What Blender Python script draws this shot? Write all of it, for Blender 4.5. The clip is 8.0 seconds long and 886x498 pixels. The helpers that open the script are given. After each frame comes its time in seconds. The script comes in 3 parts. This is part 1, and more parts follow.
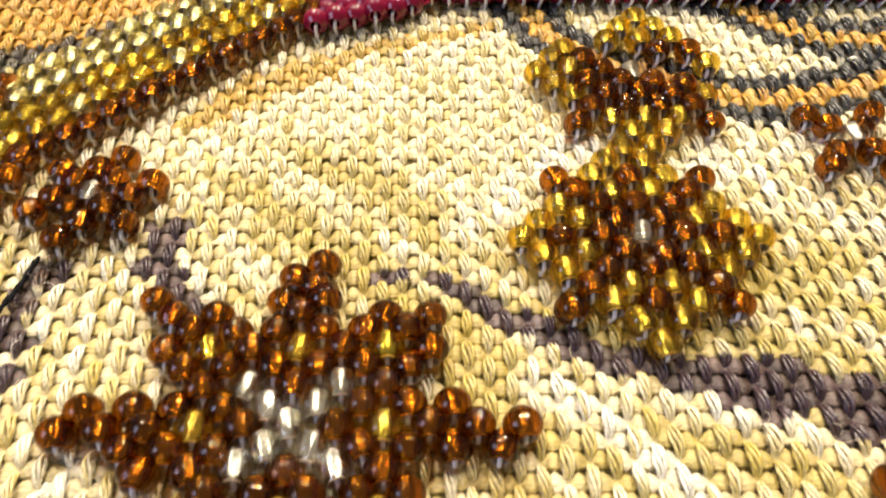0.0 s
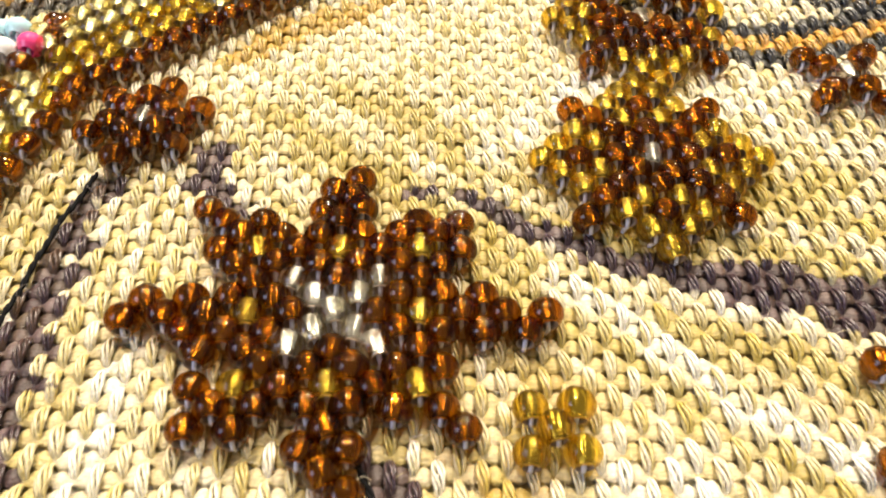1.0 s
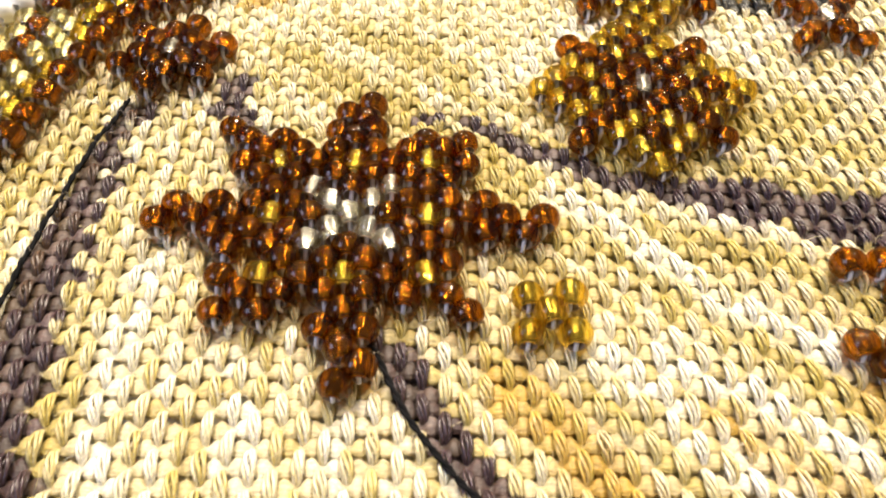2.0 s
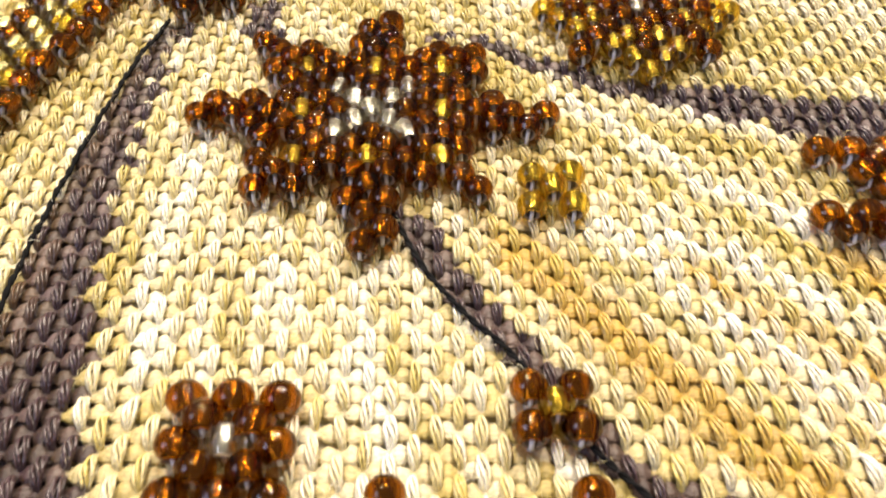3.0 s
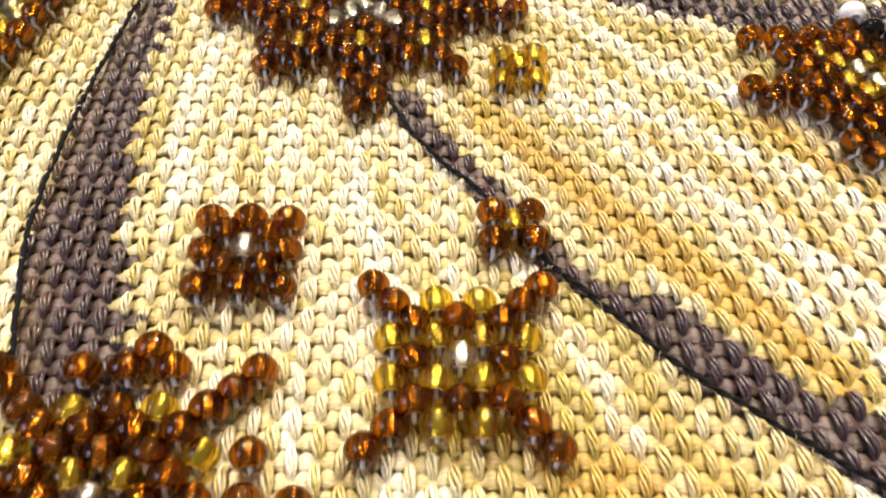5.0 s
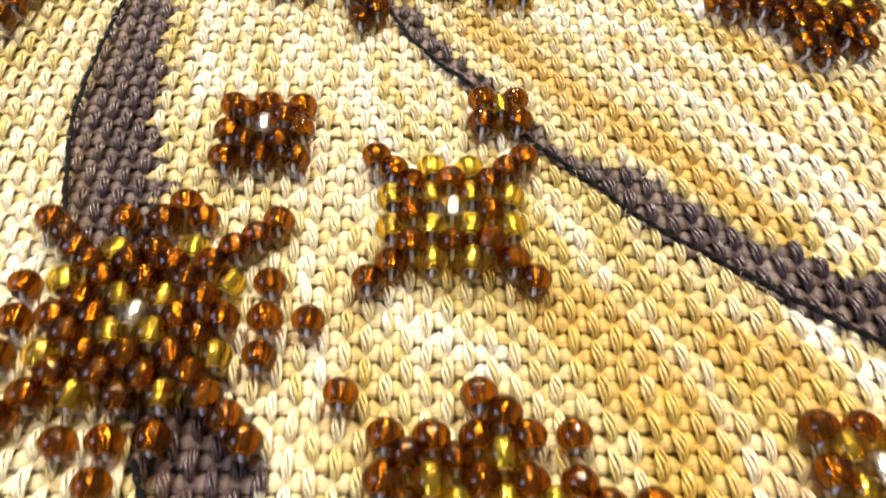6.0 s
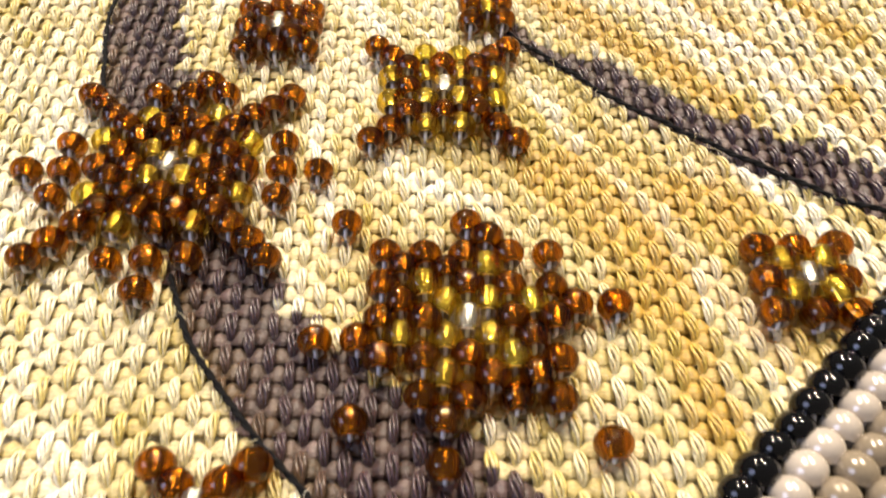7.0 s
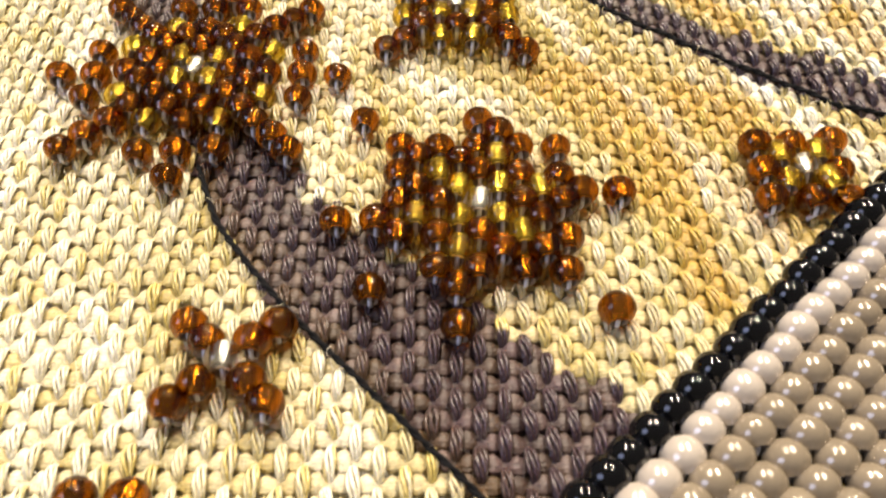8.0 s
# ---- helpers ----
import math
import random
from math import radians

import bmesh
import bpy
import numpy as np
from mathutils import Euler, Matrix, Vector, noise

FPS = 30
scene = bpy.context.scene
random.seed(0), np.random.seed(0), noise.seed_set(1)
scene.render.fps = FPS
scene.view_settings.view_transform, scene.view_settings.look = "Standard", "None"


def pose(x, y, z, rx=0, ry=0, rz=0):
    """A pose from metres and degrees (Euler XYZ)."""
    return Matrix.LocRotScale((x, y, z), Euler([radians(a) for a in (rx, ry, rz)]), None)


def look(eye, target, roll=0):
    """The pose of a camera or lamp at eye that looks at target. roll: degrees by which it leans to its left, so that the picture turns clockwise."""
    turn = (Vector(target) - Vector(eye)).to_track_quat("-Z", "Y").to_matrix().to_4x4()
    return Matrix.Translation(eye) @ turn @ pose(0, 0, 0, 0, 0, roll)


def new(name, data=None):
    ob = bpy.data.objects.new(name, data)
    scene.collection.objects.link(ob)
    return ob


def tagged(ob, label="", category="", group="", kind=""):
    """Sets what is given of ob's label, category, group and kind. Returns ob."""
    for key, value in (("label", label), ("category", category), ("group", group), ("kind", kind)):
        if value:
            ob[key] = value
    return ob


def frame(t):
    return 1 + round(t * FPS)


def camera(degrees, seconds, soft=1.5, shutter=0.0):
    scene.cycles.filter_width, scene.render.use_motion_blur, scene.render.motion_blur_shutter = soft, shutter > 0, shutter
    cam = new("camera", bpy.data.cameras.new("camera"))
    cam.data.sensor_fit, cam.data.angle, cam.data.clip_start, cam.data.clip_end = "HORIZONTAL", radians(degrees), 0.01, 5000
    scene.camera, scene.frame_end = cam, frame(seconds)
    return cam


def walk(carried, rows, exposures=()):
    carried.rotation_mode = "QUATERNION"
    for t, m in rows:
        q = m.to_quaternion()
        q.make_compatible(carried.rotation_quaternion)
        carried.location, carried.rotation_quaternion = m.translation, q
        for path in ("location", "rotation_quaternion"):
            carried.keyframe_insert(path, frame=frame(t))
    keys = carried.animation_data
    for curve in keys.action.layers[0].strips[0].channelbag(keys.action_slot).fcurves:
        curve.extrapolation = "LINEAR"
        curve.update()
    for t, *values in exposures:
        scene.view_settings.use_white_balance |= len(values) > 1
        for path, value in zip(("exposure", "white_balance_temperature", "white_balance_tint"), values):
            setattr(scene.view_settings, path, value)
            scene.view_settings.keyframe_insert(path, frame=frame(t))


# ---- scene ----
cam = camera(62.5, 8.0, soft=1.8, shutter=0.5)
cam.data.dof.use_dof, cam.data.dof.focus_distance, cam.data.dof.aperture_fstop = True, 0.054, 85.0
U = 0.00137  # one thread of the weave, in metres; plans below are in threads
PATH = [
    (0.0, 1.320, -3.724, 28.883, -1.727, -52.607, 0.823),
    (0.5, 0.186, -6.838, 28.435, -1.932, -52.462, 1.153),
    (1.0, -0.277, -9.176, 28.705, -1.931, -52.578, 1.332),
    (1.5, -0.517, -12.082, 28.583, -1.965, -52.673, 1.510),
    (1.7, -0.547, -13.114, 28.567, -1.928, -52.683, 1.600),
    (2.8, -0.875, -20.626, 28.050, -1.041, -52.095, 1.036),
    (3.0, -1.132, -22.325, 28.076, -1.269, -52.411, 1.179),
    (3.5, -1.184, -23.969, 28.181, -1.369, -52.445, 1.339),
    (4.0, -0.724, -26.258, 28.342, -1.238, -52.506, 1.232),
    (4.2, -0.413, -27.533, 28.470, -1.125, -52.557, 1.213),
    (5.3, 0.146, -33.987, 29.725, -0.595, -54.442, 0.623),
    (5.5, 0.110, -35.775, 29.734, -0.576, -54.382, 0.509),
    (6.0, 0.592, -40.460, 29.632, -0.274, -54.122, 0.372),
    (6.5, 0.662, -45.666, 29.248, -0.411, -52.974, 0.347),
    (7.0, 0.967, -50.257, 29.031, -0.348, -53.160, 0.309),
    (7.5, 1.215, -53.540, 28.898, -0.118, -53.267, 0.191),
    (8.0, 0.621, -55.636, 27.569, 0.477, -53.772, -0.087),
]
BEAD_Z = 1.18  # height of the bead centres over the middle of the weave


def eye_pose(x, y, z, yaw, pitch, roll):
    eye = Vector((x, y, z + BEAD_Z)) * U
    a, b = radians(yaw), radians(pitch)
    ahead = Vector((-math.sin(a) * math.cos(b), math.cos(a) * math.cos(b), math.sin(b)))
    return look(eye, eye + ahead, roll)


walk(cam, [(t, eye_pose(*row)) for t, *row in PATH])

# ---------------------------------------------------------------- light
world = bpy.data.worlds.new("room_light")
scene.world = world
world.use_nodes = True
world.node_tree.nodes["Background"].inputs["Color"].default_value = (1.0, 0.88, 0.70, 1)
world.node_tree.nodes["Background"].inputs["Strength"].default_value = 0.16


def lamp(name, direction, distance, size, power, colour, size_y=None):
    data = bpy.data.lights.new(name, "AREA")
    data.energy, data.color, data.size = power, colour, size
    data.shape = "RECTANGLE" if size_y else "DISK"
    if size_y:
        data.size_y = size_y
    aim = Vector((0, -8 * U, 0))
    ob = new(name, data)
    ob.matrix_basis = look(aim + Vector(direction).normalized() * distance, aim)
    return ob


# six small downlights of the ceiling, beyond the work
for dx in (-0.26, 0.40):
    for dy in (0.38, 0.75, 1.15):
        lamp("ceiling_lamp", (dx, dy, 1.0), 1.3 * math.sqrt(1 + dx * dx + dy * dy), 0.075, 14.6, (1.0, 0.865, 0.695))
lamp("window_light", (-0.70, -0.35, 0.62), 1.4, 0.75, 8.0, (0.58, 0.66, 1.0))

# ---------------------------------------------------------------- materials


def material(name):
    m = bpy.data.materials.new(name)
    m.use_nodes = True
    return m, m.node_tree, m.node_tree.nodes["Principled BSDF"]


def glass_mat(name, colour, clear=0.25, rough=0.03):
    m, tree, p = material(name)
    info = tree.nodes.new("ShaderNodeObjectInfo")
    hsv = tree.nodes.new("ShaderNodeHueSaturation")
    ramp = tree.nodes.new("ShaderNodeMapRange")
    ramp.inputs["To Min"].default_value, ramp.inputs["To Max"].default_value = 0.75, 1.25
    tree.links.new(info.outputs["Random"], ramp.inputs["Value"])
    tree.links.new(ramp.outputs["Result"], hsv.inputs["Value"])
    hsv.inputs["Color"].default_value = (*colour, 1)
    tree.links.new(hsv.outputs["Color"], p.inputs["Base Color"])
    p.inputs["Roughness"].default_value = rough
    p.inputs["IOR"].default_value = 1.5
    p.inputs["Transmission Weight"].default_value = 1.0
    thin = tree.nodes.new("ShaderNodeBsdfTransparent")
    # one wall's share of the tint for light that goes straight through
    share = tree.nodes.new("ShaderNodeGamma")
    share.inputs["Gamma"].default_value = 0.5
    tree.links.new(hsv.outputs["Color"], share.inputs["Color"])
    tree.links.new(share.outputs["Color"], thin.inputs["Color"])
    both = tree.nodes.new("ShaderNodeMixShader")
    both.inputs[0].default_value = clear
    tree.links.new(p.outputs[0], both.inputs[1])
    tree.links.new(thin.outputs[0], both.inputs[2])
    tree.links.new(both.outputs[0], tree.nodes["Material Output"].inputs["Surface"])
    return m


def lining_mat(name, colour, rough=0.13):
    m, tree, p = material(name)
    wave = tree.nodes.new("ShaderNodeTexNoise")
    coord = tree.nodes.new("ShaderNodeTexCoord")
    scale = tree.nodes.new("ShaderNodeVectorMath")
    scale.operation = "MULTIPLY"
    scale.inputs[1].default_value = (3.2 / U, 0.8 / U, 3.2 / U)
    bump = tree.nodes.new("ShaderNodeBump")
    bump.inputs["Strength"].default_value = 0.6
    bump.inputs["Distance"].default_value = 0.14 * U
    tree.links.new(coord.outputs["Object"], scale.inputs[0])
    tree.links.new(scale.outputs[0], wave.inputs["Vector"])
    wave.inputs["Scale"].default_value = 1.0
    wave.inputs["Detail"].default_value = 1.0
    tree.links.new(wave.outputs["Fac"], bump.inputs["Height"])
    tree.links.new(bump.outputs["Normal"], p.inputs["Normal"])
    p.inputs["Base Color"].default_value = (*colour, 1)
    p.inputs["Metallic"].default_value = 1.0
    p.inputs["Roughness"].default_value = rough
    return m


def opaque_mat(name, colour, rough=0.12, pearl=0.0):
    m, tree, p = material(name)
    info = tree.nodes.new("ShaderNodeObjectInfo")
    hsv = tree.nodes.new("ShaderNodeHueSaturation")
    ramp = tree.nodes.new("ShaderNodeMapRange")
    ramp.inputs["To Min"].default_value, ramp.inputs["To Max"].default_value = 0.85, 1.1
    noise_tex = tree.nodes.new("ShaderNodeTexNoise")
    noise_tex.inputs["Scale"].default_value = 1.5 / U
    coord = tree.nodes.new("ShaderNodeTexCoord")
    tree.links.new(coord.outputs["Object"], noise_tex.inputs["Vector"])
    add = tree.nodes.new("ShaderNodeMath")
    tree.links.new(info.outputs["Random"], add.inputs[0])
    tree.links.new(noise_tex.outputs["Fac"], add.inputs[1])
    half = tree.nodes.new("ShaderNodeMath")
    half.operation = "MULTIPLY"
    half.inputs[1].default_value = 0.5
    tree.links.new(add.outputs[0], half.inputs[0])
    tree.links.new(half.outputs[0], ramp.inputs["Value"])
    tree.links.new(ramp.outputs["Result"], hsv.inputs["Value"])
    hsv.inputs["Color"].default_value = (*colour, 1)
    tree.links.new(hsv.outputs["Color"], p.inputs["Base Color"])
    p.inputs["Roughness"].default_value = rough
    if pearl:
        p.inputs["Metallic"].default_value = 0.18
        p.inputs["Coat Weight"].default_value = pearl
        p.inputs["Coat Roughness"].default_value = 0.05
    return m


def yarn_mat(name, grain, rough=0.45, gloss=0.5):
    """Cotton whose print is in the colour attribute; fibres, drawn out along the yarn by the grain, vary it."""
    m, tree, p = material(name)
    attr = tree.nodes.new("ShaderNodeVertexColor")
    attr.layer_name = "print"
    coord = tree.nodes.new("ShaderNodeTexCoord")
    fine = tree.nodes.new("ShaderNodeTexNoise")
    fine.inputs["Scale"].default_value = 1.0 / U
    fine.inputs["Detail"].default_value = 3.0
    drawn = tree.nodes.new("ShaderNodeVectorMath")
    drawn.operation = "MULTIPLY"
    drawn.inputs[1].default_value = grain
    tree.links.new(coord.outputs["Object"], drawn.inputs[0])
    tree.links.new(drawn.outputs[0], fine.inputs["Vector"])
    ramp = tree.nodes.new("ShaderNodeMapRange")
    ramp.inputs["From Min"].default_value, ramp.inputs["From Max"].default_value = 0.3, 0.7
    ramp.inputs["To Min"].default_value, ramp.inputs["To Max"].default_value = 0.62, 1.22
    tree.links.new(fine.outputs["Fac"], ramp.inputs["Value"])
    hsv = tree.nodes.new("ShaderNodeHueSaturation")
    tree.links.new(attr.outputs["Color"], hsv.inputs["Color"])
    tree.links.new(ramp.outputs["Result"], hsv.inputs["Value"])
    tree.links.new(hsv.outputs["Color"], p.inputs["Base Color"])
    bump = tree.nodes.new("ShaderNodeBump")
    bump.inputs["Strength"].default_value = 0.8
    bump.inputs["Distance"].default_value = 0.12 * U
    tree.links.new(fine.outputs["Fac"], bump.inputs["Height"])
    tree.links.new(bump.outputs["Normal"], p.inputs["Normal"])
    p.inputs["Roughness"].default_value = rough
    p.inputs["Specular IOR Level"].default_value = gloss
    p.inputs["Subsurface Weight"].default_value = 0.2
    p.inputs["Subsurface Scale"].default_value = 0.30 * U
    p.inputs["Subsurface Radius"].default_value = (1.0, 0.8, 0.35)
    p.inputs["Sheen Weight"].default_value = 0.06
    p.inputs["Sheen Roughness"].default_value = 0.45
    p.inputs["Sheen Tint"].default_value = (1.0, 0.95, 0.8, 1)
    return m


def thread_mat(name, colour, rough=0.5):
    m, tree, p = material(name)
    coord = tree.nodes.new("ShaderNodeTexCoord")
    fine = tree.nodes.new("ShaderNodeTexNoise")
    fine.inputs["Scale"].default_value = 6.0 / U
    tree.links.new(coord.outputs["Object"], fine.inputs["Vector"])
    mix = tree.nodes.new("ShaderNodeMix")
    mix.data_type = "RGBA"
    mix.inputs[6].default_value = (*[c * 0.7 for c in colour], 1)
    mix.inputs[7].default_value = (*colour, 1)
    tree.links.new(fine.outputs["Fac"], mix.inputs[0])
    tree.links.new(mix.outputs[2], p.inputs["Base Color"])
    p.inputs["Roughness"].default_value = rough
    p.inputs["Specular IOR Level"].default_value = 0.2
    return m


GLASS = {
    "B": (glass_mat("brown_glass", (0.36, 0.118, 0.006), 0.32), lining_mat("copper_lining", (1.0, 0.96, 0.66), 0.085)),
    "Y": (glass_mat("amber_glass", (1.0, 0.69, 0.10), 0.40), lining_mat("gold_lining", (1.0, 0.97, 0.62), 0.11)),
    "P": (glass_mat("straw_glass", (1.0, 0.93, 0.58), 0.4), lining_mat("pale_gold_lining", (1.0, 0.95, 0.70), 0.18)),
    "W": (glass_mat("clear_glass", (1.0, 0.98, 0.90), 0.38), lining_mat("silver_lining", (1.0, 0.98, 0.88), 0.15)),
}
OPAQUE = {
    "C": opaque_mat("cream_pearl", (0.25, 0.203, 0.145), 0.16, 0.6),
    "L": opaque_mat("ivory_pearl", (0.49, 0.43, 0.37), 0.16, 0.6),
    "K": opaque_mat("black_glass", (0.002, 0.002, 0.003), 0.06),
    "M": opaque_mat("magenta_glass", (0.16, 0.004, 0.026), 0.1),
    "R": opaque_mat("pink_glass", (0.75, 0.06, 0.22), 0.1),
    "A": opaque_mat("pale_blue_glass", (0.42, 0.66, 0.72), 0.12),
    "S": opaque_mat("white_glass", (0.85, 0.85, 0.84), 0.12),
}
YARN = yarn_mat("printed_cotton", (7.0, 7.0, 7.0))
WARP = yarn_mat("printed_cotton_warp", (9.0, 1.3, 9.0), 0.36, 0.85)
WEFT = yarn_mat("printed_cotton_weft", (1.5, 8.0, 8.0))
STITCH = thread_mat("white_thread", (0.88, 0.88, 0.95))
MOUTH = thread_mat("ground_glass_rim", (0.30, 0.22, 0.15), 0.5)
OUTLINE = thread_mat("black_thread", (0.004, 0.004, 0.005), 0.9)
TABLE = thread_mat("dark_table", (0.10, 0.075, 0.05), 0.7)

# ---------------------------------------------------------------- the print on the canvas
rng = np.random.default_rng(7)
GRID = rng.random((256, 256))


def value_noise(x, y):
    x, y = np.asarray(x, float), np.asarray(y, float)
    i, j = np.floor(x).astype(int), np.floor(y).astype(int)
    u, v = x - i, y - j
    u, v = u * u * (3 - 2 * u), v * v * (3 - 2 * v)
    g = lambda a, b: GRID[a % 256, b % 256]
    return (g(i, j) * (1 - u) + g(i + 1, j) * u) * (1 - v) + (g(i, j + 1) * (1 - u) + g(i + 1, j + 1) * u) * v


def curve(text):
    """A line through the plan, as a list of x,y pairs in words."""
    return np.array([[float(c) for c in w.split(",")] for w in text.split()])


LEFT_EDGE = curve("-18.2,19 -19.4,15 -20.3,9 -20.9,3.8 -21.2,-.5 -21.35,-5 -21.1,-9.5 -19.4,-16.5 -12.6,-29.2 -10.8,-33.4 -6.9,-38.1 -3,-41.9 2,-46.7 8,-52.5")
LEFT_INNER = curve("-17,19 -18.3,15.5 -18,8 -18.1,3 -18.2,-2.7 -16.7,-4.4 -17,-8 -15.9,-9.7 -14.9,-14.5 -12.5,-21 -7.9,-28.3 -6.7,-31.1 -3.6,-34 0,-36.5 3.8,-39.6 7.2,-41.8 10,-44 16,-52.5")
MID_LOW = curve("-3.6,2.6 -2.7,1.2 -1.9,-1 .1,-3.7 2.6,-6.2 5.2,-10.2 6.9,-12 9,-14.1 11.5,-16.8 13.8,-18.5 16.5,-20.5 20.3,-23.1 22.9,-25 26,-25.6 33,-28")
MID_HIGH = curve("-3.6,2.8 -1,.8 .8,-2.5 3.2,-5.6 5.9,-9.8 8.6,-12.1 10.6,-12.9 11.8,-12.7 13,-14 15.3,-16.1 17.5,-18.3 19,-18.2 21,-20.6 22.9,-20.2 26,-22.5 33,-26")
FAR_HIGH = curve("-2,17.7 -.4,18.2 .5,17.2 1.3,17.7 3.3,17 4.6,15.7 6,15.5 7.7,14.3 10.5,13.2 13,12.9 17.2,12.9 20.3,11.5 24,11.8 34,11")
FAR_LOW = curve("-2,17.5 -.7,17.1 .5,17.2 2.4,16.3 4.2,14.5 6.3,13.7 7.8,12.5 11.5,11.4 14.4,10.5 16.7,9.4 18.6,9.6 19.7,8.4 21.3,9 23,7.8 34,7")
MARK = curve("-12.4,20.6 -12.2,18.6 -11.2,17 -9.4,15.2")
MARK_BAR = curve("-13.4,20.5 -11.6,20.4")
MARK_FOOT = curve("-13.4,18.3 -12,18.3")
TAN = curve("-13,28.8 -9.8,32.4 -5.8,34.3 -.8,36.2 5.3,38")
TAN_LOW = curve("-12,28.6 -8.6,31.6 -4.6,33.4")
WING = curve("5.6,44 7.6,40.6 9.4,37.1 11,35.6 13,33.8 15.4,33 18.9,31.3 21.9,30.5 25.6,31 30.3,32.3 38,37")
WING_TOP = curve("18,44 22.4,40.5 25.2,37.9 27.5,36.7 31.8,36.3 38,38")
CORNER = curve("-34,32.6 -26,34.7 -22.6,35.5 -19.5,37.6 -15.1,39.4 -8,43")


def away(x, y, line):
    """Distance to a polyline."""
    best = np.full(np.shape(x), 1e9)
    for (ax, ay), (bx, by) in zip(line[:-1], line[1:]):
        dx, dy = bx - ax, by - ay
        k = np.clip(((x - ax) * dx + (y - ay) * dy) / (dx * dx + dy * dy), 0, 1)
        best = np.minimum(best, np.hypot(x - ax - k * dx, y - ay - k * dy))
    return best


def by_y(line, y):
    o = line[np.argsort(line[:, 1])]
    return np.interp(y, o[:, 1], o[:, 0])


def by_x(line, x):
    return np.interp(x, line[:, 0], line[:, 1])


PALE_RAYS = [curve("6.8,2.5 11.2,-2.7 15.6,-6 19.4,-10.3 24,-15"), curve("10,1.4 12.8,.5 16.7,-2.6 22.4,-5.6 25,-9"), curve("6.1,11.7 10.6,7.9 13.7,4.8 18,2"), curve("-4.7,-1.9 -3.9,-6.8 -2.7,-10.7 -1.5,-14"), curve("-1.5,-22 1.5,-24 3,-25"), curve("-14,10 -15,2 -14,-6"), curve("-16,-38 -12,-44"), curve("3,20 9,26 20,24")]
OCHRE_RAYS = [curve("3.1,-.2 7.5,-5.1 11.8,-9.5 16.1,-13.7 18.9,-17.1"), curve("12,-2 13.1,-3.9 18.1,-7.2 21.9,-12.2 26,-16"), curve("19.6,-.7 23.4,-5.6 28,-10"), curve("8.4,-21.6 10.5,-24.3 12.5,-30 13,-37"), curve("5,-20.5 9,-26 11,-31"), curve("16,-24 19,-28"), curve("13.9,-23.5 17.2,-26.5 20,-30")]
OLIVE_RAYS = [curve("12.2,7.9 14.9,3.2 18.8,-1.3"), curve("7.3,.5 10.6,-2.9 13,-4.5"), curve("-9.6,24 -5.9,21.1 -2.1,18.5 3,14"), curve("-5.1,25.7 -.5,23.1 2.5,19.1"), curve("4.9,12.5 7.2,9.7 12,5"), curve("10.8,9.1 16.5,7.5 22,4"), curve("17,17 22.9,18.5")]

CREAM, WHITE = np.array((0.76, 0.665, 0.425)), np.array((0.90, 0.86, 0.74))
OLIVE, OCHRE = np.array((0.50, 0.395, 0.105)), np.array((0.56, 0.365, 0.075))
BROWN, INK = np.array((0.042, 0.017, 0.026)), np.array((0.009, 0.010, 0.012))
ORANGE, YELLOW = np.array((0.62, 0.33, 0.04)), np.array((0.80, 0.66, 0.30))


